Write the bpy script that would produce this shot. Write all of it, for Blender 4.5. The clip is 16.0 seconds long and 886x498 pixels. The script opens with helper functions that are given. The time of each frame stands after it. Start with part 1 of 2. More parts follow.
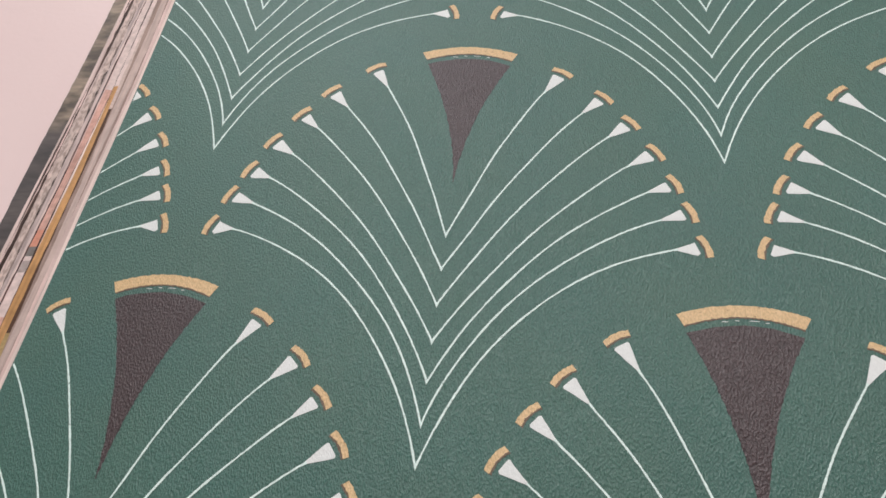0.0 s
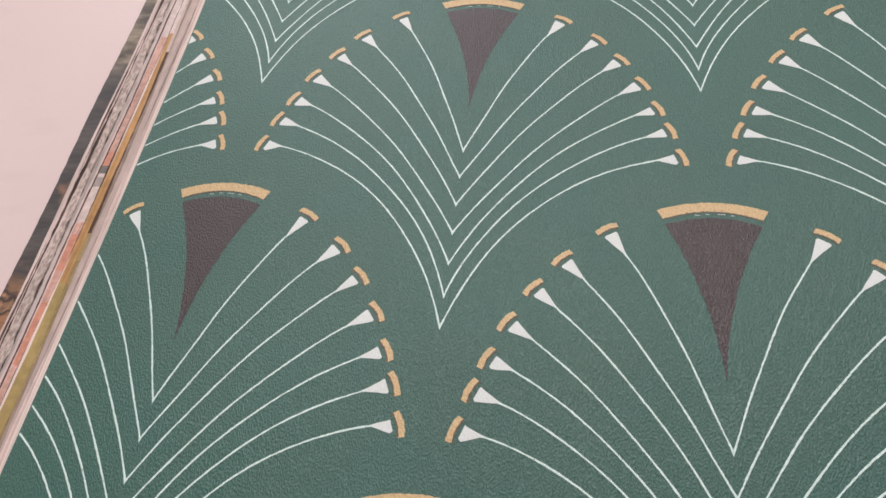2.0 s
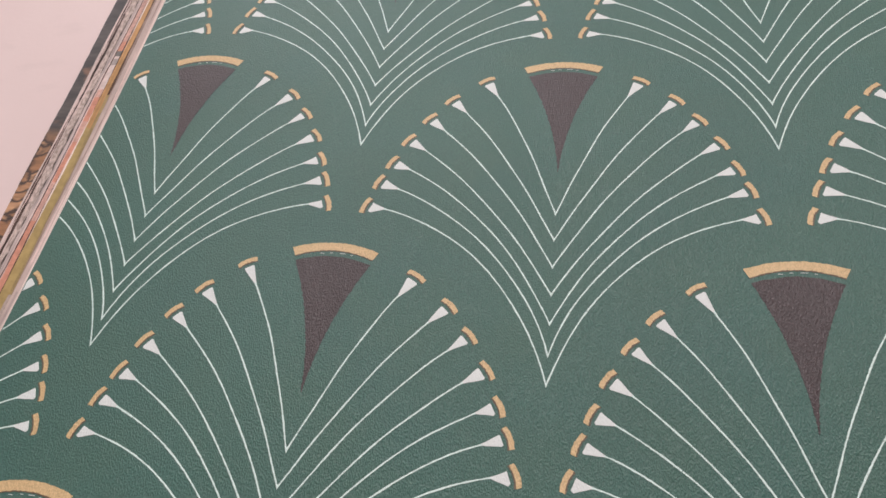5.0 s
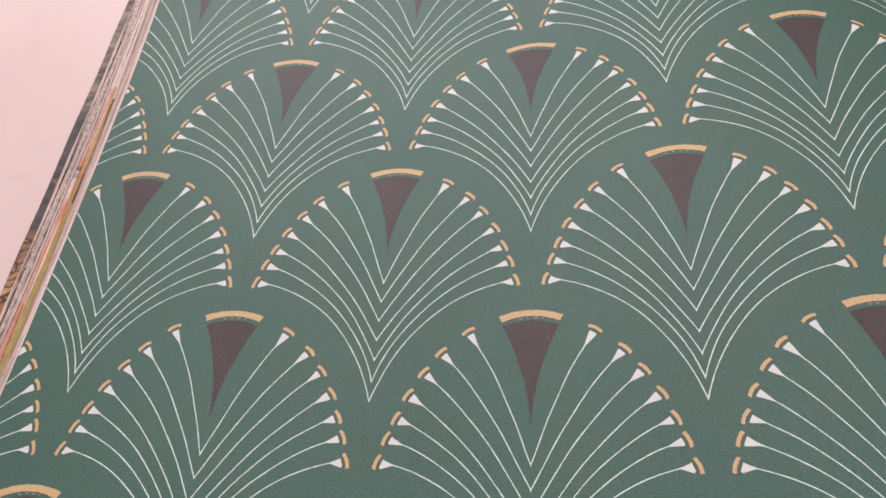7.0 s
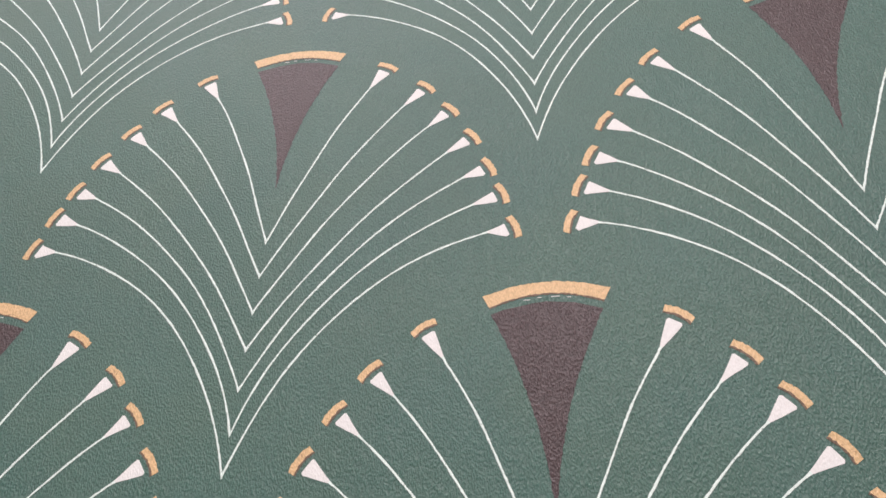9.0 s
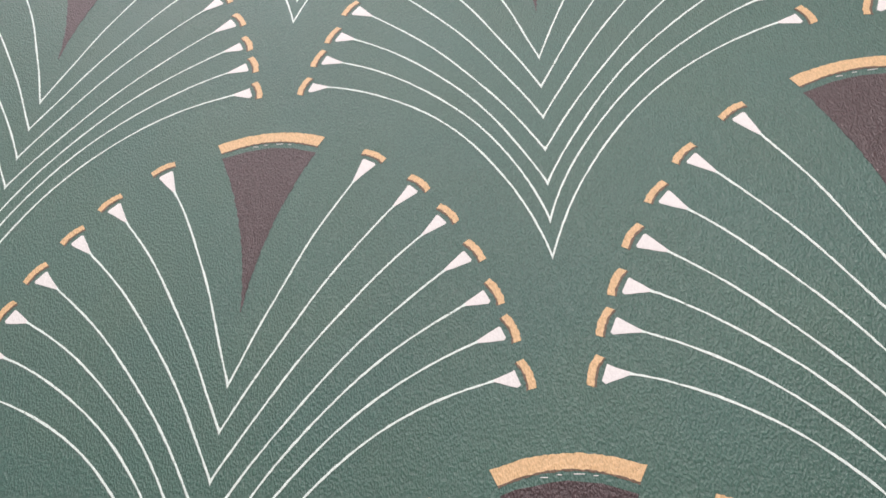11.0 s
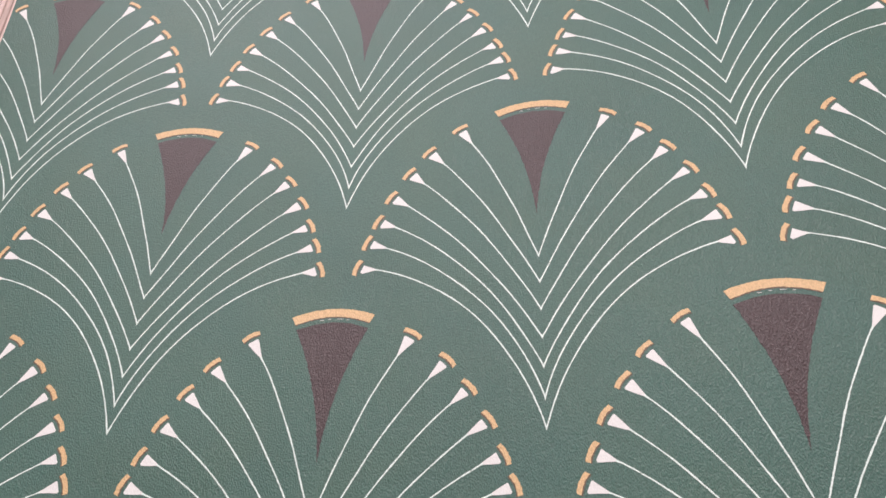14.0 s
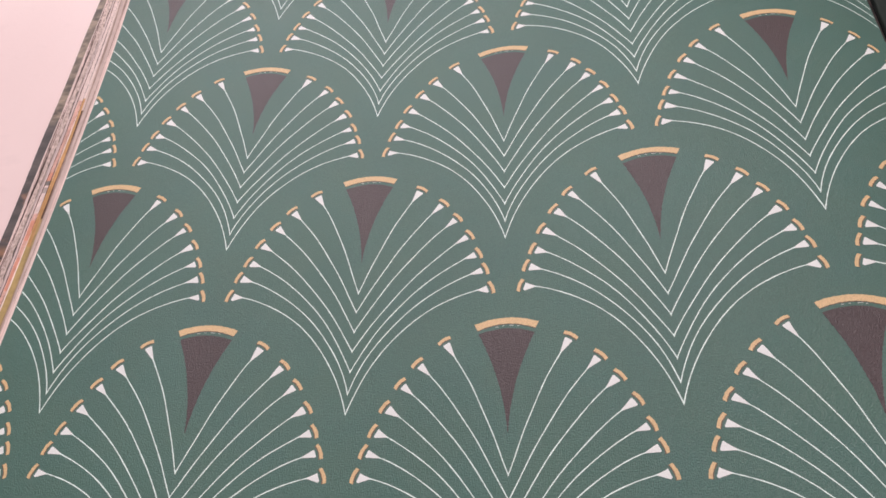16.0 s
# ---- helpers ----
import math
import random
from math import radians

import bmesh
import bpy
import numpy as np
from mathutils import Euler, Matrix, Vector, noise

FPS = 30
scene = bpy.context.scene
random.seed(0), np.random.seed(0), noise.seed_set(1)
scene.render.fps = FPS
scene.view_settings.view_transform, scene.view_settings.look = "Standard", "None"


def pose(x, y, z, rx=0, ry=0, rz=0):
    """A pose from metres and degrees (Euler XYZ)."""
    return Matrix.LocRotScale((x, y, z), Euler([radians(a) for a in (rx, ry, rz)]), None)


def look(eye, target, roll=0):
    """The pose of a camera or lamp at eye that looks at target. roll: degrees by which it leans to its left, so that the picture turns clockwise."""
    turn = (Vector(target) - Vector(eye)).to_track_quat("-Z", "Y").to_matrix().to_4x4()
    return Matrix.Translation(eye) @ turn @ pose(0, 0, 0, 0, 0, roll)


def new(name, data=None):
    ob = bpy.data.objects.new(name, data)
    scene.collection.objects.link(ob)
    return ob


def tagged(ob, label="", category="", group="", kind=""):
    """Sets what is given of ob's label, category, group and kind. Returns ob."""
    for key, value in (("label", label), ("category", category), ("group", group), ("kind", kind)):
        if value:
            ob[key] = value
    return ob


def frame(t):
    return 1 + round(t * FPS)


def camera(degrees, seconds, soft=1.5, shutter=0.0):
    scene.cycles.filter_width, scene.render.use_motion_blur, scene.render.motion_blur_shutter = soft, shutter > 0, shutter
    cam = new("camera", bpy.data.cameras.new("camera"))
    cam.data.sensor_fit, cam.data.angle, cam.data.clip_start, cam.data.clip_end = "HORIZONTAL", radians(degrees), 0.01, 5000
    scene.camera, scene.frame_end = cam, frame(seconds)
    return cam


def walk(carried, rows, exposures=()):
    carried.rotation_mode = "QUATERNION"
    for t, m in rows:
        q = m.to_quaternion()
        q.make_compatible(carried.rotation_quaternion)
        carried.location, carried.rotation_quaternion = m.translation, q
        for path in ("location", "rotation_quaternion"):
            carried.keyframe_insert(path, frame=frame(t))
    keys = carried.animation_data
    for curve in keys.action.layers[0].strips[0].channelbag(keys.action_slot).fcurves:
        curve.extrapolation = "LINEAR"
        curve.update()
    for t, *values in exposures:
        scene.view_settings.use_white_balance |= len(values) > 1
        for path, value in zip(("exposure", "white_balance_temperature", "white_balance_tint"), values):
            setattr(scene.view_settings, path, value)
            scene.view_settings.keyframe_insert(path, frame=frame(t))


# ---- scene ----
cam = camera(64.24, 16.0, soft=1.62)
walk(cam, [
    (0.0, pose(0.0260, -0.0341, 0.1430, 31.56, 6.58, 6.49)),
    (0.5, pose(0.0269, -0.0414, 0.1460, 31.52, 6.50, 6.54)),
    (1.0, pose(0.0257, -0.0481, 0.1462, 31.54, 6.48, 6.66)),
    (1.5, pose(0.0267, -0.0579, 0.1534, 31.31, 6.50, 6.75)),
    (2.0, pose(0.0269, -0.0706, 0.1568, 31.39, 6.41, 6.83)),
    (2.5, pose(0.0276, -0.0810, 0.1598, 31.51, 6.43, 6.93)),
    (3.0, pose(0.0299, -0.0946, 0.1616, 31.64, 6.41, 7.14)),
    (3.5, pose(0.0373, -0.1106, 0.1637, 31.60, 6.34, 7.25)),
    (4.0, pose(0.0458, -0.1284, 0.1701, 31.75, 6.40, 7.42)),
    (4.2, pose(0.0501, -0.1331, 0.1714, 31.70, 6.47, 7.47)),
    (6.3, pose(0.1151, -0.1713, 0.2468, 31.29, 6.81, 5.45)),
    (6.5, pose(0.1254, -0.1742, 0.2627, 31.19, 6.90, 4.92)),
    (7.0, pose(0.1361, -0.1740, 0.2747, 31.54, 6.82, 3.74)),
    (7.5, pose(0.1381, -0.1575, 0.2313, 31.54, 6.78, 2.87)),
    (8.0, pose(0.1335, -0.1365, 0.1784, 31.63, 6.82, 2.32)),
    (8.2, pose(0.1297, -0.1291, 0.1629, 31.59, 6.69, 2.14)),
    (10.3, pose(0.1258, -0.0927, 0.1315, 30.53, 6.41, 1.23)),
    (10.5, pose(0.1248, -0.0858, 0.1316, 30.21, 6.38, 1.14)),
    (11.0, pose(0.1256, -0.0714, 0.1308, 30.32, 6.45, 1.12)),
    (11.5, pose(0.1267, -0.0576, 0.1308, 30.24, 6.51, 1.15)),
    (12.0, pose(0.1254, -0.0464, 0.1356, 30.22, 6.51, 1.20)),
    (12.5, pose(0.1246, -0.0381, 0.1442, 29.89, 6.53, 1.17)),
    (13.0, pose(0.1250, -0.0355, 0.1570, 30.26, 6.45, 1.34)),
    (13.5, pose(0.1264, -0.0435, 0.1814, 30.22, 6.60, 1.47)),
    (14.0, pose(0.1276, -0.0569, 0.2013, 30.45, 6.58, 1.63)),
    (14.5, pose(0.1267, -0.0756, 0.2155, 30.86, 6.61, 1.80)),
    (15.0, pose(0.1309, -0.1043, 0.2339, 31.13, 6.68, 1.91)),
    (15.5, pose(0.1384, -0.1387, 0.2551, 31.09, 6.63, 1.93)),
    (16.0, pose(0.1419, -0.1676, 0.2752, 30.96, 6.71, 2.00)),
], exposures=[(0.0, -0.05, 6350, 8), (2.0, -0.02, 6370, 8.3), (4.2, -0.04, 6370, 8.3), (6.3, 0.0, 6600, 17), (7.0, 0.05, 6600, 16.5), (7.5, 0.03, 6650, 19), (8.0, 0.24, 6680, 20), (10.5, 0.30, 6640, 17.8), (12.0, 0.30, 6680, 20), (14.0, 0.27, 6680, 21), (15.0, 0.28, 6680, 21.5), (16.0, 0.12, 6550, 19)])

# ---------------------------------------------------------------- light
world = bpy.data.worlds.new("daylight")
scene.world = world
world.use_nodes = True
wn = world.node_tree
sky = wn.nodes.new("ShaderNodeTexSky")
sky.sky_type, sky.sun_disc = "NISHITA", False
sky.sun_elevation, sky.sun_rotation = radians(40), radians(120)
wn.links.new(sky.outputs[0], wn.nodes["Background"].inputs[0])
wn.nodes["Background"].inputs[1].default_value = 0.1


def area(name, m, sx, sy, power, colour):
    lamp = bpy.data.lights.new(name, "AREA")
    lamp.shape, lamp.size, lamp.size_y, lamp.energy, lamp.color = "RECTANGLE", sx, sy, power, colour
    ob = new(name, lamp)
    ob.matrix_world = m
    return ob


# two added lamps with no known source: one from the north, one overhead
area("added_north_light", look((-0.8, 2.0, 0.85), (0.0, 0.05, 0.0)), 1.3, 1.1, 18, (1.0, 0.95, 0.96))
area("added_overhead_light", look((0.0, 0.95, 1.80), (0.0, 0.951, 0.0)), 1.8, 0.9, 33, (1.0, 0.93, 0.92))


# ---------------------------------------------------------------- materials
def mat(name, rough=0.6, spec=0.4, metal=0.0):
    m = bpy.data.materials.new(name)
    m.use_nodes = True
    b = m.node_tree.nodes["Principled BSDF"]
    b.inputs["Roughness"].default_value = rough
    b.inputs["Specular IOR Level"].default_value = spec
    b.inputs["Metallic"].default_value = metal
    return m, m.node_tree, b


def node(nt, kind, **kw):
    n = nt.nodes.new(kind)
    for k, v in kw.items():
        n.inputs[k.replace("_", " ")].default_value = v
    return n


def coords(nt, scale=(1, 1, 1), turn=0.0):
    tc = nt.nodes.new("ShaderNodeTexCoord")
    mp = nt.nodes.new("ShaderNodeMapping")
    mp.inputs["Scale"].default_value = scale
    mp.inputs["Rotation"].default_value = (0, 0, turn)
    nt.links.new(tc.outputs["Object"], mp.inputs["Vector"])
    return mp.outputs[0]


def two_tone(nt, vec, scale, a, b, lo=0.35, hi=0.65, detail=4.0):
    n = node(nt, "ShaderNodeTexNoise", Scale=scale, Detail=detail)
    nt.links.new(vec, n.inputs["Vector"])
    r = nt.nodes.new("ShaderNodeValToRGB")
    r.color_ramp.elements[0].position, r.color_ramp.elements[1].position = lo, hi
    r.color_ramp.elements[0].color, r.color_ramp.elements[1].color = (*a, 1), (*b, 1)
    nt.links.new(n.outputs["Fac"], r.inputs[0])
    return r.outputs[0]


def blend(nt, fac, a, b, mode="MIX"):
    m = nt.nodes.new("ShaderNodeMix")
    m.data_type, m.blend_type = "RGBA", mode
    for sock, v in ((m.inputs[0], fac), (m.inputs[6], a), (m.inputs[7], b)):
        if isinstance(v, (int, float)):
            sock.default_value = v
        elif isinstance(v, tuple):
            sock.default_value = (*v, 1)
        else:
            nt.links.new(v, sock)
    return m.outputs[2]


def emboss(nt, b, strength, depth=0.00026):
    """The pebbled relief pressed into the vinyl: leathery grains about half a millimetre wide, with finer tooth on them."""
    vec = coords(nt, (1.0, 0.5, 1.0), 0.06)
    n1 = node(nt, "ShaderNodeTexNoise", Scale=3100.0, Detail=1.5, Roughness=0.5)
    n2 = node(nt, "ShaderNodeTexNoise", Scale=600.0, Detail=2.0)
    nt.links.new(vec, n1.inputs["Vector"])
    nt.links.new(vec, n2.inputs["Vector"])
    add = nt.nodes.new("ShaderNodeMath")
    add.operation = "MULTIPLY_ADD"
    add.inputs[1].default_value = 0.35
    nt.links.new(n2.outputs["Fac"], add.inputs[0])
    nt.links.new(n1.outputs["Fac"], add.inputs[2])
    bump = node(nt, "ShaderNodeBump", Strength=strength, Distance=depth)
    nt.links.new(add.outputs[0], bump.inputs["Height"])
    nt.links.new(bump.outputs[0], b.inputs["Normal"])
    return n1.outputs["Fac"]


def ink(name, base, dark, rough=0.5, spec=0.4, bump=0.55, pit_shade=0.14, flaw=None, flawed=0.0, drift=None):
    """Ink on the embossed vinyl: broad drift of tone, shade painted into the grain's pits, and pinholes that show the
    ground.
    """
    m, nt, b = mat(name, rough, spec)
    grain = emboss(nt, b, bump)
    vec = coords(nt)
    col = two_tone(nt, vec, 14.0, base, dark, 0.3, 0.75)
    if drift:
        col = blend(nt, 1.0, col, two_tone(nt, vec, 38.0, (1, 1, 1), drift, 0.35, 0.68, 3.0), "MULTIPLY")
    # painted shading: colour darkened in the grain's pits, lightened on its tops
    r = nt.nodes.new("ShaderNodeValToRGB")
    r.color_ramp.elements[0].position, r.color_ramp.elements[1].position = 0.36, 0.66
    r.color_ramp.elements[0].color = (1 - pit_shade, 1 - pit_shade, 1 - pit_shade, 1)
    r.color_ramp.elements[1].color = (1 + pit_shade, 1 + pit_shade, 1 + pit_shade, 1)
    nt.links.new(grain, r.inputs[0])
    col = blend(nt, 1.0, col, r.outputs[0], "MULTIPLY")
    if flaw:
        spot = two_tone(nt, vec, 1500.0, (0, 0, 0), (1, 1, 1), 0.70 - flawed, 0.74 - flawed, 2.0)
        col = blend(nt, spot, col, flaw)
    nt.links.new(col, b.inputs["Base Color"])
    gloss = nt.nodes.new("ShaderNodeMapRange")
    gloss.inputs[1].default_value, gloss.inputs[2].default_value = 0.35, 0.7
    gloss.inputs[3].default_value, gloss.inputs[4].default_value = rough + 0.08, rough - 0.1
    nt.links.new(grain, gloss.inputs[0])
    nt.links.new(gloss.outputs[0], b.inputs["Roughness"])
    return m


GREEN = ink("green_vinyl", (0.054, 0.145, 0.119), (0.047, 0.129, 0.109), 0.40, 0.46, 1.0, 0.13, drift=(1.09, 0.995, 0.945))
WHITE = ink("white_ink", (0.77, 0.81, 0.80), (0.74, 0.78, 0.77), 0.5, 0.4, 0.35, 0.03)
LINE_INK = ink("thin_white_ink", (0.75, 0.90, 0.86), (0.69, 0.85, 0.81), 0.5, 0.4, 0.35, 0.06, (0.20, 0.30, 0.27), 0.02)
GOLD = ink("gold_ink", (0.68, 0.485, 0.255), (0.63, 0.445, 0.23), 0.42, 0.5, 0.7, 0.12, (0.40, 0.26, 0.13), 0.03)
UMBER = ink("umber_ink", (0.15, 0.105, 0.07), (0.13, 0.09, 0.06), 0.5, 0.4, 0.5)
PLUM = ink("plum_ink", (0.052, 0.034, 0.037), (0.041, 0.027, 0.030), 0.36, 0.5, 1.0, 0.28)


def paper(name, a, b_, scale, rough=0.7, bands=(), grain=1400.0, streak=0.0, smudge=0.0):
    """Printed paper: a mottled ground, cross bands of other prints along the sheet, paper grain."""
    m, nt, b = mat(name, rough, 0.3)
    vec = coords(nt)
    col = two_tone(nt, coords(nt, (1.0, 0.45, 1.0)), scale, a, b_, 0.4, 0.6, 5.0)
    if smudge:
        rubbed = two_tone(nt, coords(nt, (1.0, 2.2, 1.0), 0.5), 45.0, (1, 1, 1), (smudge, smudge, smudge), 0.62, 0.78, 4.0)
        col = blend(nt, 1.0, col, rubbed, "MULTIPLY")
    if streak:
        lines = two_tone(nt, coords(nt, (1.0, 0.03, 1.0), 0.02), 1100.0, (1.12, 1.1, 1.1), (1 - streak, 1 - streak, 1 - streak), 0.42, 0.6, 3.0)
        col = blend(nt, 1.0, col, lines, "MULTIPLY")
    if bands:
        sep = nt.nodes.new("ShaderNodeSeparateXYZ")
        nt.links.new(vec, sep.inputs[0])
        wob = node(nt, "ShaderNodeTexNoise", Scale=60.0)
        nt.links.new(vec, wob.inputs["Vector"])
        s1 = nt.nodes.new("ShaderNodeMath")
        s1.operation = "MULTIPLY_ADD"
        s1.inputs[1].default_value = 0.006
        nt.links.new(wob.outputs["Fac"], s1.inputs[0])
        nt.links.new(sep.outputs["Y"], s1.inputs[2])
        for lo, hi, c in bands:
            g = nt.nodes.new("ShaderNodeMath")
            g.operation = "GREATER_THAN"
            g.inputs[1].default_value = lo
            l = nt.nodes.new("ShaderNodeMath")
            l.operation = "LESS_THAN"
            l.inputs[1].default_value = hi
            x = nt.nodes.new("ShaderNodeMath")
            x.operation = "MULTIPLY"
            nt.links.new(s1.outputs[0], g.inputs[0])
            nt.links.new(s1.outputs[0], l.inputs[0])
            nt.links.new(g.outputs[0], x.inputs[0])
            nt.links.new(l.outputs[0], x.inputs[1])
            col = blend(nt, x.outputs[0], col, c)
        speck = two_tone(nt, vec, scale * 3.0, (1.1, 1.1, 1.1), (0.8, 0.8, 0.8), 0.3, 0.7)
        col = blend(nt, 1.0, col, speck, "MULTIPLY")
    nt.links.new(col, b.inputs["Base Color"])
    n = node(nt, "ShaderNodeTexNoise", Scale=grain, Detail=3.0)
    nt.links.new(vec, n.inputs["Vector"])
    bump = node(nt, "ShaderNodeBump", Strength=0.25, Distance=0.0002)
    nt.links.new(n.outputs["Fac"], bump.inputs["Height"])
    nt.links.new(bump.outputs[0], b.inputs["Normal"])
    return m


def wood_print():
    """A photographic print: stacked split logs along one end of the sheet, dark slate, then tan rubble."""
    m, nt, b = mat("log_print", 0.55, 0.4)
    vec = coords(nt)
    warp = node(nt, "ShaderNodeTexNoise", Scale=140.0, Detail=3.0)
    nt.links.new(vec, warp.inputs["Vector"])
    shifted = nt.nodes.new("ShaderNodeMix")
    shifted.data_type, shifted.blend_type = "RGBA", "LINEAR_LIGHT"
    shifted.inputs[0].default_value = 0.0035
    nt.links.new(coords(nt, (0.35, 1.0, 1.0), 0.35), shifted.inputs[6])
    nt.links.new(warp.outputs["Color"], shifted.inputs[7])
    vor = node(nt, "ShaderNodeTexVoronoi", Scale=150.0, Randomness=0.9)
    nt.links.new(shifted.outputs[2], vor.inputs["Vector"])
    edge = node(nt, "ShaderNodeTexVoronoi", Scale=150.0, Randomness=0.9)
    edge.feature = "DISTANCE_TO_EDGE"
    nt.links.new(shifted.outputs[2], edge.inputs["Vector"])
    sep = nt.nodes.new("ShaderNodeSeparateColor")
    nt.links.new(vor.outputs["Color"], sep.inputs[0])
    logs = nt.nodes.new("ShaderNodeValToRGB")
    logs.color_ramp.elements[0].color = (0.27, 0.125, 0.06, 1)
    logs.color_ramp.elements[1].color = (0.68, 0.41, 0.24, 1)
    nt.links.new(sep.outputs[0], logs.inputs[0])
    gap = nt.nodes.new("ShaderNodeMapRange")
    gap.inputs[1].default_value, gap.inputs[2].default_value = 0.02, 0.16
    nt.links.new(edge.outputs["Distance"], gap.inputs[0])
    stack = blend(nt, gap.outputs[0], (0.06, 0.04, 0.035), logs.outputs[0])
    slate = two_tone(nt, coords(nt, (0.5, 1.0, 1.0)), 90.0, (0.055, 0.052, 0.054), (0.115, 0.10, 0.098), 0.35, 0.7, 3.0)
    rust = two_tone(nt, vec, 75.0, (0, 0, 0), (1, 1, 1), 0.66, 0.76, 2.0)
    slate = blend(nt, rust, slate, (0.30, 0.16, 0.11))
    rubble = two_tone(nt, coords(nt, (0.6, 1.0, 1.0)), 170.0, (0.09, 0.075, 0.062), (0.30, 0.245, 0.19), 0.38, 0.62, 3.0)
    xyz = nt.nodes.new("ShaderNodeSeparateXYZ")
    nt.links.new(vec, xyz.inputs[0])

    def step(at, soft):
        r = nt.nodes.new("ShaderNodeMapRange")
        r.inputs[1].default_value, r.inputs[2].default_value = at - soft, at + soft
        nt.links.new(xyz.outputs["Y"], r.inputs[0])
        return r.outputs[0]
    col = blend(nt, step(0.012, 0.004), stack, slate)
    col = blend(nt, step(0.100, 0.004), col, rubble)
    streak = two_tone(nt, coords(nt, (0.6, 3.0, 1.0), 0.1), 260.0, (1.15, 1.12, 1.1), (0.8, 0.79, 0.77))
    nt.links.new(blend(nt, 1.0, col, streak, "MULTIPLY"), b.inputs["Base Color"])
    return m


PALE = (0.72, 0.59, 0.555)
TABLE = paper("white_laminate", (0.80, 0.66, 0.645), (0.77, 0.625, 0.613), 9.0, 0.42, (), 500.0, smudge=0.955)
PLASTER = paper("wall_plaster", (0.78, 0.74, 0.71), (0.74, 0.70, 0.67), 3.0, 0.85, (), 60.0)
CEILING = paper("ceiling_paint", (0.80, 0.79, 0.77), (0.78, 0.77, 0.75), 3.0, 0.9, (), 60.0)
FLOORING = paper("floor_boards", (0.30, 0.20, 0.13), (0.22, 0.14, 0.09), 6.0, 0.5, (), 80.0)
STEEL, _nt, _b = mat("grey_steel", 0.4, 0.5, 0.9)
_b.inputs["Base Color"].default_value = (0.45, 0.45, 0.46, 1)
DARK_STANDIN = paper("dark_green_standin", (0.010, 0.020, 0.016), (0.007, 0.014, 0.012), 300.0, 0.7)


# ---------------------------------------------------------------- building helpers
def link_mesh(name, verts, faces, material, parent=None, smooth=False, mats=None, index=None):
    me = bpy.data.meshes.new(name)
    me.from_pydata(verts, [], faces)
    for m in (mats or [material]):
        me.materials.append(m)
    if index:
        me.polygons.foreach_set("material_index", index)
    if smooth:
        me.polygons.foreach_set("use_smooth", [True] * len(me.polygons))
    me.update()
    ob = new(name, me)
    ob.parent = parent
    return ob


def part(name, bm, material, parent=None, label=""):
    me = bpy.data.meshes.new(name)
    bm.to_mesh(me)
    bm.free()
    me.materials.append(material)
    ob = new(name, me)
    ob.parent = parent
    return tagged(ob, label)


def box(x0, x1, y0, y1, z0, z1, bevel=0.0):
    bm = bmesh.new()
    bmesh.ops.create_cube(bm, size=1.0)
    bmesh.ops.scale(bm, vec=(x1 - x0, y1 - y0, z1 - z0), verts=bm.verts)
    bmesh.ops.translate(bm, vec=((x0 + x1) / 2, (y0 + y1) / 2, (z0 + z1) / 2), verts=bm.verts)
    if bevel:
        bmesh.ops.bevel(bm, geom=bm.edges[:], offset=bevel, segments=3, affect="EDGES", profile=0.5)
    return bm


# ---------------------------------------------------------------- the room
TABLE_Z = -0.014
FLOOR_Z = TABLE_Z - 0.75
ROOF_Z = FLOOR_Z + 2.6
tagged(part("floor", box(-2.2, 2.2, -2.2, 2.2, FLOOR_Z - 0.1, FLOOR_Z), FLOORING), kind="structure")
tagged(part("ceiling", box(-2.2, 2.2, -2.2, 2.2, ROOF_Z, ROOF_Z + 0.1), CEILING), kind="structure")
tagged(part("wall_west", box(-2.2, -2.1, -2.1, 2.1, FLOOR_Z, ROOF_Z), PLASTER), kind="structure")
tagged(part("wall_east", box(2.1, 2.2, -2.1, 2.1, FLOOR_Z, ROOF_Z), PLASTER), kind="structure")
tagged(part("wall_south", box(-2.2, 2.2, -2.2, -2.1, FLOOR_Z, ROOF_Z), PLASTER), kind="structure")
# opening cut for the added north lamp; no window is known here
north = bmesh.new()
for x0, x1, z0, z1 in ((-2.2, -1.45, FLOOR_Z, ROOF_Z), (-0.1, 2.2, FLOOR_Z, ROOF_Z), (-1.45, -0.1, FLOOR_Z, 0.25), (-1.45, -0.1, 1.45, ROOF_Z)):
    tmp = box(x0, x1, 2.1, 2.2, z0, z1)
    me = bpy.data.meshes.new("tmp")
    tmp.to_mesh(me)
    tmp.free()
    north.from_mesh(me)
    bpy.data.meshes.remove(me)
tagged(part("wall_north", north, PLASTER), kind="structure")

# ---------------------------------------------------------------- the table
table = tagged(new("table"), "plain white laminate table carrying the open wallpaper sample book", "table")
part("tabletop", box(-0.75, 0.70, -0.55, 0.65, TABLE_Z - 0.028, TABLE_Z, 0.003), TABLE, table)
for lx, ly in ((-0.69, -0.49), (0.64, -0.49), (-0.69, 0.59), (0.64, 0.59)):
    part("leg", box(lx - 0.02, lx + 0.02, ly - 0.02, ly + 0.02, FLOOR_Z, TABLE_Z - 0.028, 0.003), STEEL, table, "square grey steel leg")

# ---------------------------------------------------------------- the bent sheet of wallpaper
W, H = 0.1325, 0.07986           # width of a fan's repeat, height of a row
BEND = (0.5588, 0.1604, -0.0421, 0.1774, 0.0247, -0.0364, -0.0576, -0.1154, -0.0431, 0.0287, -0.0284, 0.0316)
U0, U1, V0, V1 = -0.0984, 0.3172, -0.235, 0.335
SKEW = 0.008


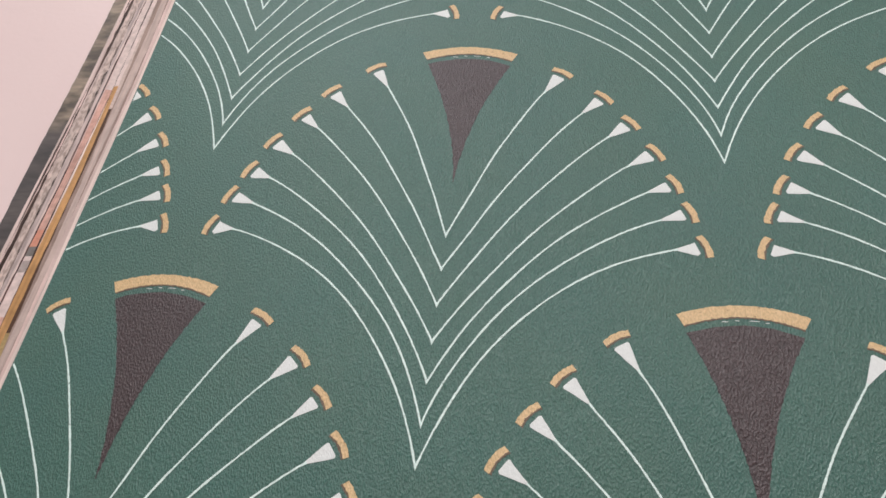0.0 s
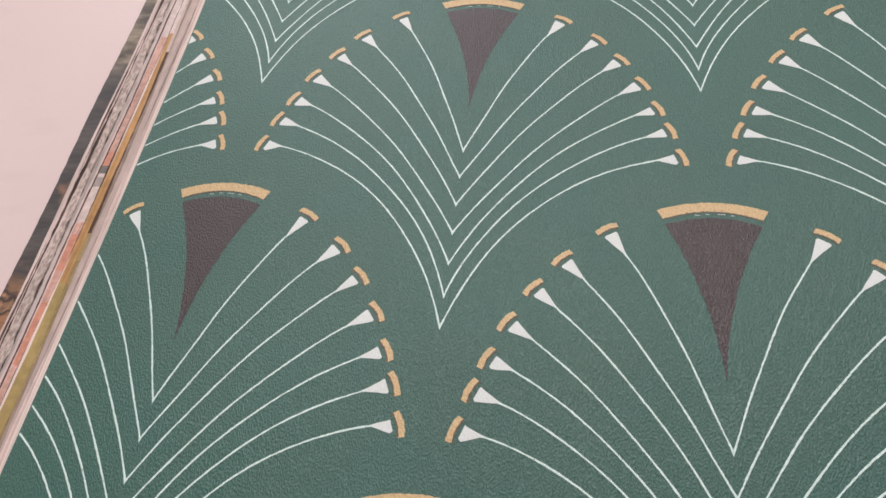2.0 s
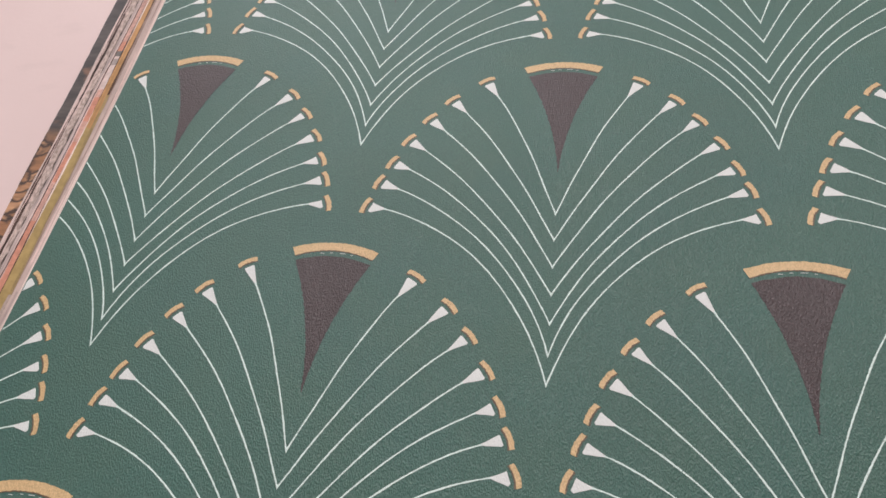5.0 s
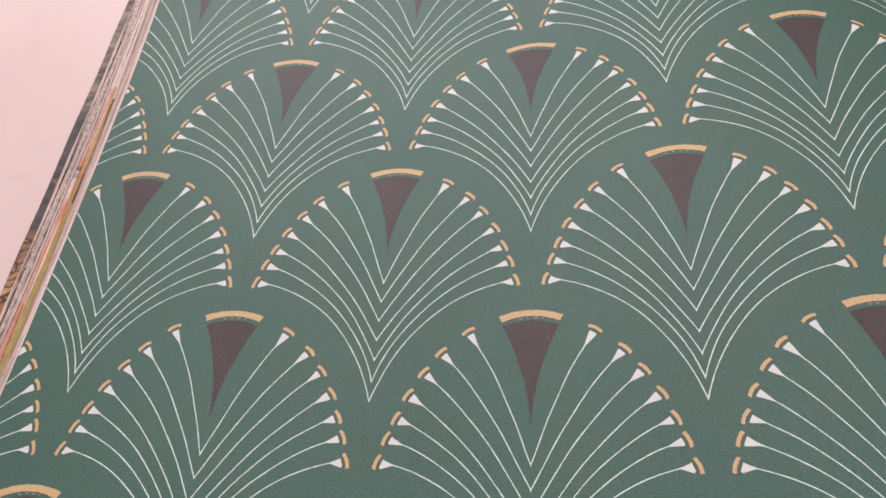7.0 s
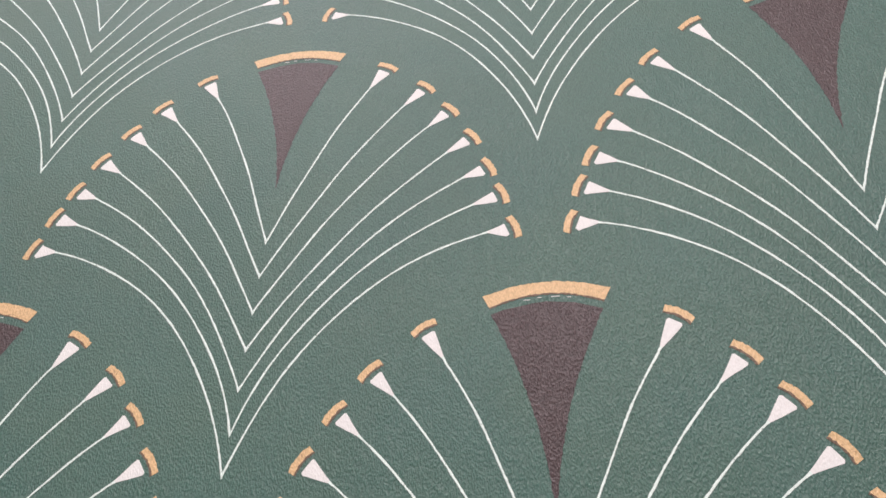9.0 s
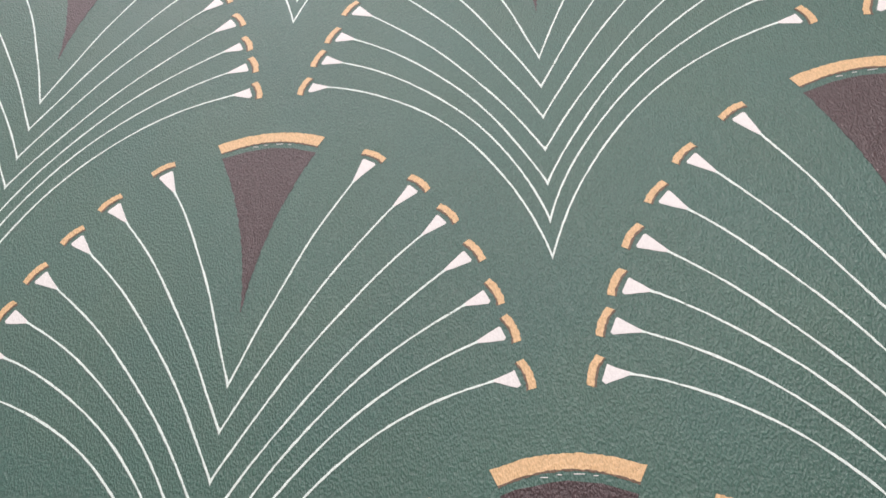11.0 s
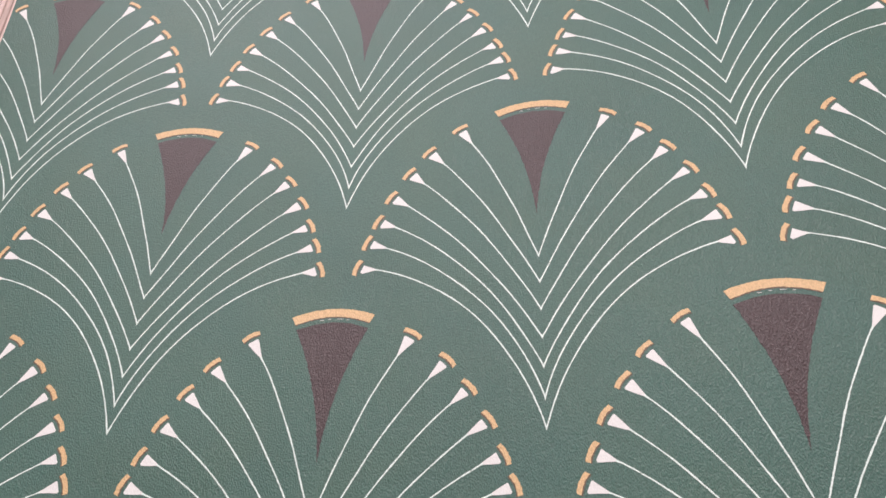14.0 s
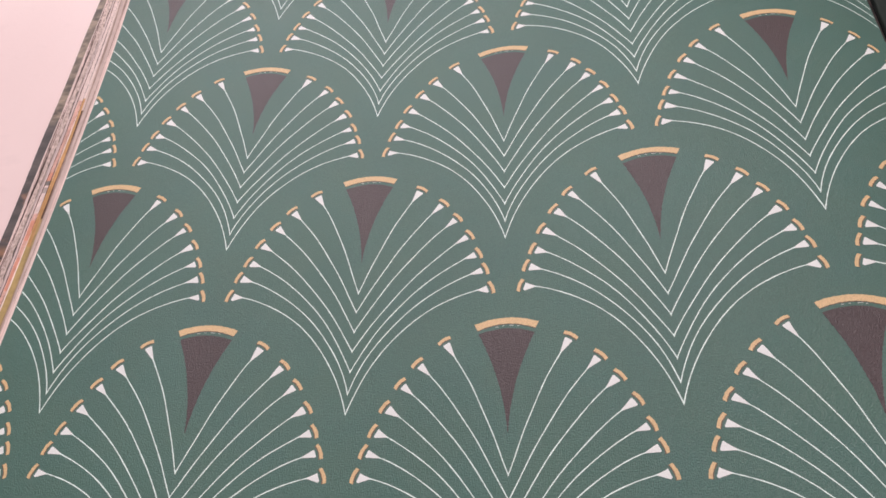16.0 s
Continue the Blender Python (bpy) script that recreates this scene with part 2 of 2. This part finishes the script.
def lift(u, v):
    """Height of the sheet, which sags in the middle and curls up to one side."""
    a, b = (min(max(u, -0.12), 0.33) - 0.05) / 0.1, min(max(v, -0.15), 0.21) / 0.1
    c = BEND
    return 0.01 * (c[0] * a * a + c[1] * a * b + c[2] * b * b + c[3] * a ** 3 + c[4] * a * a * b + c[5] * a * b * b + c[6] * b ** 3 + c[7] * a ** 4 + c[8] * a ** 3 * b + c[9] * a * a * b * b + c[10] * a * b ** 3 + c[11] * b ** 4)


def on_sheet(u, v, up=0.0):
    """From the flat paper to the bent sheet; the paper keeps its length."""
    n, h, a, b = 6, 1e-4, 0.0, 0.0
    for k in range(n):
        uu, vv = 0.05 + (u - 0.05) * (k + 0.5) / n, v * (k + 0.5) / n
        d = (lift(uu + h, v) - lift(uu - h, v)) / (2 * h)
        a += (math.sqrt(1 + d * d) - 1) * (u - 0.05) / n
        d = (lift(u, vv + h) - lift(u, vv - h)) / (2 * h)
        b += (math.sqrt(1 + d * d) - 1) * v / n
    return (u - a, v - b, lift(u, v) + up)


def left_edge(v):
    return U0 + SKEW * v


sheet = tagged(new("wallpaper_sheet"), "dark green embossed wallpaper page with printed art deco fans", "wallpaper")


def slab_from_grid(nu, nv, at, thick):
    """A thin bent slab: at(i, j) gives the top, the underside lies below it by thick; the rim has corners of its own."""
    verts = [at(i, j) for j in range(nv + 1) for i in range(nu + 1)]
    n = len(verts)
    verts += [(x, y, z - thick) for x, y, z in verts]
    faces = []
    for j in range(nv):
        for i in range(nu):
            a = j * (nu + 1) + i
            faces.append((a, a + 1, a + nu + 2, a + nu + 1))
            faces.append((n + a, n + a + nu + 1, n + a + nu + 2, n + a + 1))
    ring = [i for i in range(nu)] + [nu + j * (nu + 1) for j in range(nv)] + [nv * (nu + 1) + i for i in range(nu, 0, -1)] + [j * (nu + 1) for j in range(nv, 0, -1)]
    rim = {a: len(verts) + 2 * k for k, a in enumerate(ring)}
    for a in ring:
        verts += [verts[a], verts[n + a]]
    for a, b in zip(ring, ring[1:] + ring[:1]):
        faces.append((rim[b], rim[a], rim[a] + 1, rim[b] + 1))
    return verts, faces


NU, NV = 82, 112


def sheet_point(i, j):
    v = V0 + (V1 - V0) * j / NV
    l = left_edge(v)
    return on_sheet(l + (U1 - l) * i / NU, v)


vs, fs = slab_from_grid(NU, NV, sheet_point, 0.0005)
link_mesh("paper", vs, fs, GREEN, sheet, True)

# ---------------------------------------------------------------- the printed fans
# one row a stem, in mm from the fan's foot: where the two arms meet, the two handles of the arm's curve,
# the arm's end, the middle of its cap, and the cap's bearing
STEMS = (
    (-0.0, 8.0, 25.7, 25.4, 47.7, 53.8, 54.1, 60.5, 55.3, 21),
    (8.5, 6.7, 32.0, 27.4, 53.7, 50.7, 62.2, 57.9, 64.8, 24),
    (18.1, 10.5, 40.5, 25.4, 58.4, 48.2, 70.4, 54.8, 73.1, 28),
    (27.4, 11.2, 46.9, 25.1, 64.6, 43.9, 78.6, 50.7, 83.1, 36),
    (36.5, 10.1, 55.3, 22.2, 73.2, 38.9, 87.8, 44.8, 93.0, 42),
    (46.0, 9.1, 63.4, 18.2, 80.7, 32.1, 95.9, 38.0, 101.9, 46),
    (55.3, 6.2, 71.8, 12.0, 88.3, 22.1, 103.6, 26.7, 111.0, 59),
)
INK = 0.00007
LINE = 0.215          # half the width of a drawn line, mm
CONE_FOOT = 71.5
ARM = 80              # steps along an arm


def inside(poly):
    """Cuts a convex piece of print at the edges of the sheet."""
    for f in (lambda p: p[0] - left_edge(p[1]) - 0.0004, lambda p: U1 - 0.0004 - p[0], lambda p: p[1] - V0 - 0.0004, lambda p: V1 - 0.0004 - p[1]):
        out = []
        for p, q in zip(poly, poly[1:] + poly[:1]):
            a, b = f(p), f(q)
            if a >= 0:
                out.append(p)
            if (a >= 0) != (b >= 0):
                s = a / (a - b)
                out.append((p[0] + (q[0] - p[0]) * s, p[1] + (q[1] - p[1]) * s))
        poly = out
        if len(poly) < 3:
            return []
    return poly


def print_piece(name, polys, material, parent, mats=None, index=None, label="", up=INK):
    """Convex pieces of print, in metres on the flat paper, laid on the bent sheet as a film of ink."""
    verts, faces, idx, seen = [], [], [], {}
    for k, poly in enumerate(polys):
        poly = inside(list(poly))
        if not poly:
            continue
        f = []
        for p in poly:
            key = (round(p[0], 7), round(p[1], 7))
            if key not in seen:
                seen[key] = len(verts)
                verts.append(on_sheet(p[0], p[1], up))
            if seen[key] not in f:
                f.append(seen[key])
        if len(f) > 2:
            faces.append(f)
            idx.append(index[k] if index else 0)
    if not faces:
        return None
    # film with a rim that goes down into the paper
    count = {}
    for f in faces:
        for a, b in zip(f, f[1:] + f[:1]):
            count[(a, b)] = 1
    n = len(verts)
    verts += [(x, y, z - up - 0.0001) for x, y, z in verts]
    for (a, b) in count:
        if (b, a) not in count:
            faces.append((b, a, n + a, n + b))
            idx.append(idx[0])
    ob = link_mesh(name, verts, faces, material, parent, False, mats, idx if mats else None)
    return tagged(ob, label)


def ribbon(pts, widths, rnd):
    """Quads along a line, with the slightly ragged edge of a screen print; sharp feet are mitred."""
    sides = []
    for k, (x, y) in enumerate(pts):
        a, b = pts[max(k - 1, 0)], pts[min(k + 1, len(pts) - 1)]
        dx, dy = b[0] - a[0], b[1] - a[1]
        d = math.hypot(dx, dy) or 1.0
        ex, ey = pts[min(k + 1, len(pts) - 1)][0] - x, pts[min(k + 1, len(pts) - 1)][1] - y
        e = math.hypot(ex, ey) or d
        turn = max(0.32, abs(dx * ex + dy * ey) / (d * e)) if 0 < k < len(pts) - 1 else 1.0
        w = widths[k] / turn
        s, t = w + rnd.uniform(-0.045, 0.045), w + rnd.uniform(-0.045, 0.045)
        sides.append(((x - dy / d * s, y + dx / d * s), (x + dy / d * t, y - dx / d * t)))
    return [(p[1], q[1], q[0], p[0]) for p, q in zip(sides, sides[1:])]


def lattice(nx, ny, at):
    """Quads of a grid whose corners are shared."""
    g = [[at(i / nx, j / ny) for i in range(nx + 1)] for j in range(ny + 1)]
    return [(j, (g[j][i], g[j][i + 1], g[j + 1][i + 1], g[j + 1][i])) for j in range(ny) for i in range(nx)]


def bezier(p0, p1, p2, p3, n):
    out = []
    for k in range(n + 1):
        s = k / n
        a, b, c, d = (1 - s) ** 3, 3 * s * (1 - s) ** 2, 3 * s * s * (1 - s), s ** 3
        out.append((a * p0[0] + b * p1[0] + c * p2[0] + d * p3[0], a * p0[1] + b * p1[1] + c * p2[1] + d * p3[1]))
    return out


def oriented(poly):
    s = sum(a[0] * b[1] - b[0] * a[1] for a, b in zip(poly, poly[1:] + poly[:1]))
    return list(poly) if s > 0 else list(poly)[::-1]


def fan(i, j):
    fu, fv = i * W / 2, j * H
    if fu + 0.063 < U0 - 0.01 or fu - 0.063 > U1 or fv + 0.12 < V0 or fv > V1:
        return
    rnd = random.Random(i * 101 + j * 7 + 5000)
    motif = new("fan_motif")
    motif.parent = sheet

    def place(poly):
        return oriented([(fu + x / 1000, fv + y / 1000) for x, y in poly])

    for stem, (ax, c1x, c1y, c2x, c2y, nx, ny, kx, ky, bearing) in enumerate(STEMS):
        co, si = math.cos(radians(bearing)), math.sin(radians(bearing))
        for side in (-1, 1):
            # the innermost arm on one side of the drawing stands a little higher than its twin
            dx, dy = (0.0, 0.45) if side < 0 and stem == 6 else (0.0, 0.05)
            ex, ey, mx, my = nx + dx, ny + dy, kx + dx, ky + dy
            arm = bezier((0, ax), (c1x, c1y), (c2x + dx / 2, c2y + dy / 2), (ex, ey), ARM)
            wid = [LINE] * ARM + [LINE + 0.08]
            # the bell at the arm's end
            bx, by = mx - 2.75 * co, my - 2.75 * si
            for s in (0.25, 0.5, 0.75, 1.0):
                arm.append((ex + (bx - ex) * s, ey + (by - ey) * s))
                wid.append(LINE + 0.08 + 1.42 * s)
            arm.append((bx + 0.4 * co, by + 0.4 * si))
            wid.append(1.4)
            arm[0] = (0, ax - 0.75)
            drift = rnd.uniform(0, 6)
            w = [a * (1 + 0.10 * math.sin(n * 0.3 + drift) + (rnd.uniform(-0.16, 0.10) if n < ARM else 0)) for n, a in enumerate(wid)]
            wob = [0.0] + [0.07 * math.sin(0.175 * n + drift * 2) + rnd.uniform(-0.02, 0.02) for n in range(ARM - 2)] + [0.0] * (len(arm) - ARM + 1)
            quads = ribbon([(side * (x + b), y - 0.6 * b) for (x, y), b in zip(arm, wob)], w, rnd)
            # the two arms meet in a pointed foot on the fan's axis
            inner, outer = (quads[0][2], quads[0][1]) if side > 0 else (quads[0][1], quads[0][2])
            quads[0] = ((0, ax - 0.75), outer, inner, (0, ax + 0.55))
            print_piece("stem", [place(q) for q in quads], WHITE, motif, [WHITE, LINE_INK], [1] * ARM + [0] * (len(quads) - ARM))

            def cap_at(s, r):
                a = (s - 0.5) * 6.3
                r = (-1.85, -1.42, 0.0)[round(r * 2)] + 0.55 - 2.2 * (s - 0.5) ** 2
                a = a * (1 + 0.035 * r) + rnd.uniform(-0.12, 0.12)
                r += rnd.uniform(-0.12, 0.12)
                return (side * (mx + r * co - a * si), my + r * si + a * co)
            cells = lattice(12, 2, cap_at)
            print_piece("cap", [place(q) for _, q in cells], GOLD, motif, [GOLD, UMBER], [1 - j for j, _ in cells])

    # the tapering cone under a curved bar
    def cone_at(c, s):
        c = 2 * c - 1
        half = 0.06 + 3.5 * s + 8.2 * s ** 2.1
        y = CONE_FOOT + (113.0 - CONE_FOOT) * s + 2.35 * (1 - c * c) * s ** 5
        rag = 0.15 if abs(c) == 1 or s == 1 else 0.0
        return (c * half + rnd.uniform(-rag, rag), y + rnd.uniform(-rag, rag))
    print_piece("cone", [place(q) for _, q in lattice(8, 56, cone_at)], PLUM, motif)

    def bar_at(c, r):
        c, r = 2 * c - 1, (-0.15, 0.2, 2.95)[round(r * 2)]
        return (c * (12.1 + 0.52 * r), 114.6 + r + 2.6 * (1 - c * c) + 0.05 * c + rnd.uniform(-0.12, 0.12))
    cells = lattice(44, 2, bar_at)
    print_piece("cone_bar", [place(q) for _, q in cells], GOLD, motif, [GOLD, UMBER], [1 - j for j, _ in cells])
    for a, l in ((-4.6, 1.4), (-1.6, 1.0), (1.2, 2.0), (4.6, 0.9)):
        a += rnd.uniform(-0.3, 0.3)
        y = 116.5 - 0.02 * a * a
        print_piece("white_dash", [place([(a, y), (a + l, y - 0.05), (a + l, y + 0.08), (a + 0.2, y + 0.14)])], WHITE, motif)
    if not motif.children:
        bpy.data.objects.remove(motif)


for row in range(-4, 5):
    for col in range(-3, 7):
        if (row + col) % 2 == 0:
            fan(col, row)

# ---------------------------------------------------------------- the pages under it
book = tagged(new("sample_book"), "stack of fanned wallpaper sample pages lying under the green sheet", "sample book")
SALMON = (0.66, 0.30, 0.21)
CREAM = paper("page_cream", (0.76, 0.64, 0.59), (0.69, 0.575, 0.53), 60.0, streak=0.06)
PALE_PAGE = paper("page_pale", (0.70, 0.575, 0.54), (0.60, 0.49, 0.455), 80.0, streak=0.08)
# dark strips that paint the shadow in the gaps between pages
SHADE = paper("page_gap_shade", (0.035, 0.020, 0.016), (0.085, 0.052, 0.042), 240.0, streak=0.15)
PINK = paper("page_pink", (0.70, 0.545, 0.51), (0.61, 0.47, 0.435), 60.0, 0.7, ((-0.3, -0.06, (0.50, 0.39, 0.37)),), streak=0.08)
PRINTS = (
    # share of the way from the table to the green sheet at which the page's edge lies, its turn, ragged edge, its print
    (0.000, 0.000, 0.10, "printed logs and dark stones", wood_print()),
    (0.190, 0.000, 0.05, "pale grey paper", PALE_PAGE),
    (0.232, 0.000, 0.08, "dark strip painted as the shadowed gap between pages", SHADE),
    (0.248, 0.000, 0.05, "pale pink paper", PINK),
    (0.270, 0.000, 0.22, "dark strip painted as the shadowed gap between pages", SHADE),
    (0.304, 0.000, 0.10, "pale grey paper", PALE_PAGE),
    (0.318, -0.001, 0.20, "mottled grey plaster print", paper("page_plaster", (0.62, 0.51, 0.465), (0.36, 0.285, 0.255), 1100.0, streak=0.08)),
    (0.415, 0.001, 0.50, "dark grey torn paper", paper("page_torn", (0.05, 0.038, 0.034), (0.25, 0.20, 0.18), 700.0, streak=0.1)),
    (0.436, 0.000, 0.15, "grey striped paper", paper("page_grey", (0.42, 0.35, 0.335), (0.58, 0.48, 0.46), 260.0, streak=0.2)),
    (0.474, 0.000, 0.10, "pale grey paper", PALE_PAGE),
    (0.500, 0.001, 0.08, "blue-grey paper", paper("page_bluegrey", (0.40, 0.36, 0.37), (0.52, 0.47, 0.48), 160.0, streak=0.12)),
    (0.508, 0.000, 0.12, "dark red-brown paper", paper("page_oxblood", (0.05, 0.024, 0.022), (0.12, 0.065, 0.055), 160.0, streak=0.15)),
    (0.532, 0.000, 0.05, "pale pink paper", PINK),
    (0.544, -0.001, 0.10, "salmon and cream floral print", paper("page_salmon", (0.68, 0.42, 0.35), (0.58, 0.345, 0.285), 200.0, 0.6, (
        (0.112, 0.4, PALE), (0.047, 0.0505, (0.40, 0.34, 0.32)), (0.0505, 0.052, PALE), (0.052, 0.055, (0.19, 0.175, 0.165)), (0.055, 0.060, SALMON), (0.034, 0.047, PALE), (0.016, 0.030, SALMON), (-0.012, 0.006, SALMON), (-0.07, -0.03, SALMON), (-0.12, -0.09, PALE)), streak=0.1)),
    (0.626, -0.001, 0.12, "dark strip painted as the shadowed gap between pages", SHADE),
    (0.642, 0.000, 0.05, "cream backing paper", CREAM),
    (0.656, -0.002, 0.05, "ochre paper", paper("page_ochre", (0.56, 0.315, 0.13), (0.46, 0.255, 0.10), 120.0, 0.5, ((0.112, 0.4, PALE), (-0.4, 0.012, (0.44, 0.32, 0.13))), streak=0.1)),
    (0.736, -0.012, 0.12, "dark brown woven print", paper("page_olive", (0.37, 0.275, 0.125), (0.29, 0.215, 0.10), 420.0, 0.6, ((0.028, 0.101, (0.075, 0.036, 0.02)), (0.101, 0.4, (0.62, 0.49, 0.44)), (-0.4, -0.06, (0.46, 0.37, 0.33))), streak=0.15)),
    # darker of two strips that step a soft brown gradient into the beige
    (0.770, -0.014, 0.10, "darker brown-beige paper", paper("page_beige_dark", (0.34, 0.255, 0.22), (0.27, 0.20, 0.17), 300.0, streak=0.08)),
    (0.800, -0.010, 0.08, "beige paper", paper("page_beige", (0.54, 0.435, 0.395), (0.47, 0.375, 0.34), 420.0, streak=0.06)),
    (0.868, -0.004, 0.12, "grey-brown paper", paper("page_greybrown", (0.24, 0.175, 0.15), (0.36, 0.27, 0.24), 200.0, streak=0.15)),
    (0.882, 0.000, 0.05, "pale pink paper", PINK),
    (0.918, 0.001, 0.10, "beige paper", paper("page_stone", (0.58, 0.475, 0.43), (0.50, 0.405, 0.37), 200.0, streak=0.12)),
    (0.928, 0.000, 0.05, "cream backing paper", CREAM),
)
TABLE_EDGE, TABLE_SKEW = -0.1341, -0.0004


def page(share, turn, ragged, depth, label, material, number):
    rnd = random.Random(number)
    wave = rnd.uniform(0, 6)
    nu, nv = 14, 240
    right = 0.296 + rnd.uniform(-0.003, 0.003)
    top, low = V1 - 0.004 - 0.002 * rnd.random(), V0 + 0.004

    rag = [ragged * 0.001 * rnd.uniform(-1, 1) for _ in range(nv + 1)]

    def at(i, j):
        v = low + (top - low) * j / nv
        far = TABLE_EDGE + TABLE_SKEW * v
        l = far + (left_edge(v) - far) * share + turn * (v - 0.05) + 0.00025 * math.sin(v * 70 + wave) + rag[j]
        s = (i / nu) ** 1.6
        u = l + (right - l) * s
        base = lift(max(u, left_edge(v)), v)
        floor_z = TABLE_Z + 0.0009
        z = floor_z + (base - 0.0008 - floor_z) * depth
        return (u, v, z)

    vs, fs = slab_from_grid(nu, nv, at, 0.0003)
    ob = link_mesh("page", vs, fs, material, book, True)
    tagged(ob, label)


for k, (share, turn, ragged, label, material) in enumerate(PRINTS):
    page(share, turn, ragged, 0.02 + 0.95 * (share * 0.7 + 0.3 * k / (len(PRINTS) - 1)), label, material, k)

# ---------------------------------------------------------------- beside it
# added stand-in for an unidentified dark area past the sheet, built as a folder
folder = tagged(new("folder"), "dark green stand-in block added beside the sample book", "folder")
part("cover", box(0.326, 0.60, -0.25, 0.34, TABLE_Z + 0.0002, TABLE_Z + 0.004, 0.0012), DARK_STANDIN, folder)
part("front_cover", box(0.326, 0.60, -0.25, 0.34, TABLE_Z + 0.011, TABLE_Z + 0.015, 0.0012), DARK_STANDIN, folder)
part("leaves", box(0.330, 0.595, -0.245, 0.335, TABLE_Z + 0.0041, TABLE_Z + 0.0109), TABLE, folder, "white paper leaves")
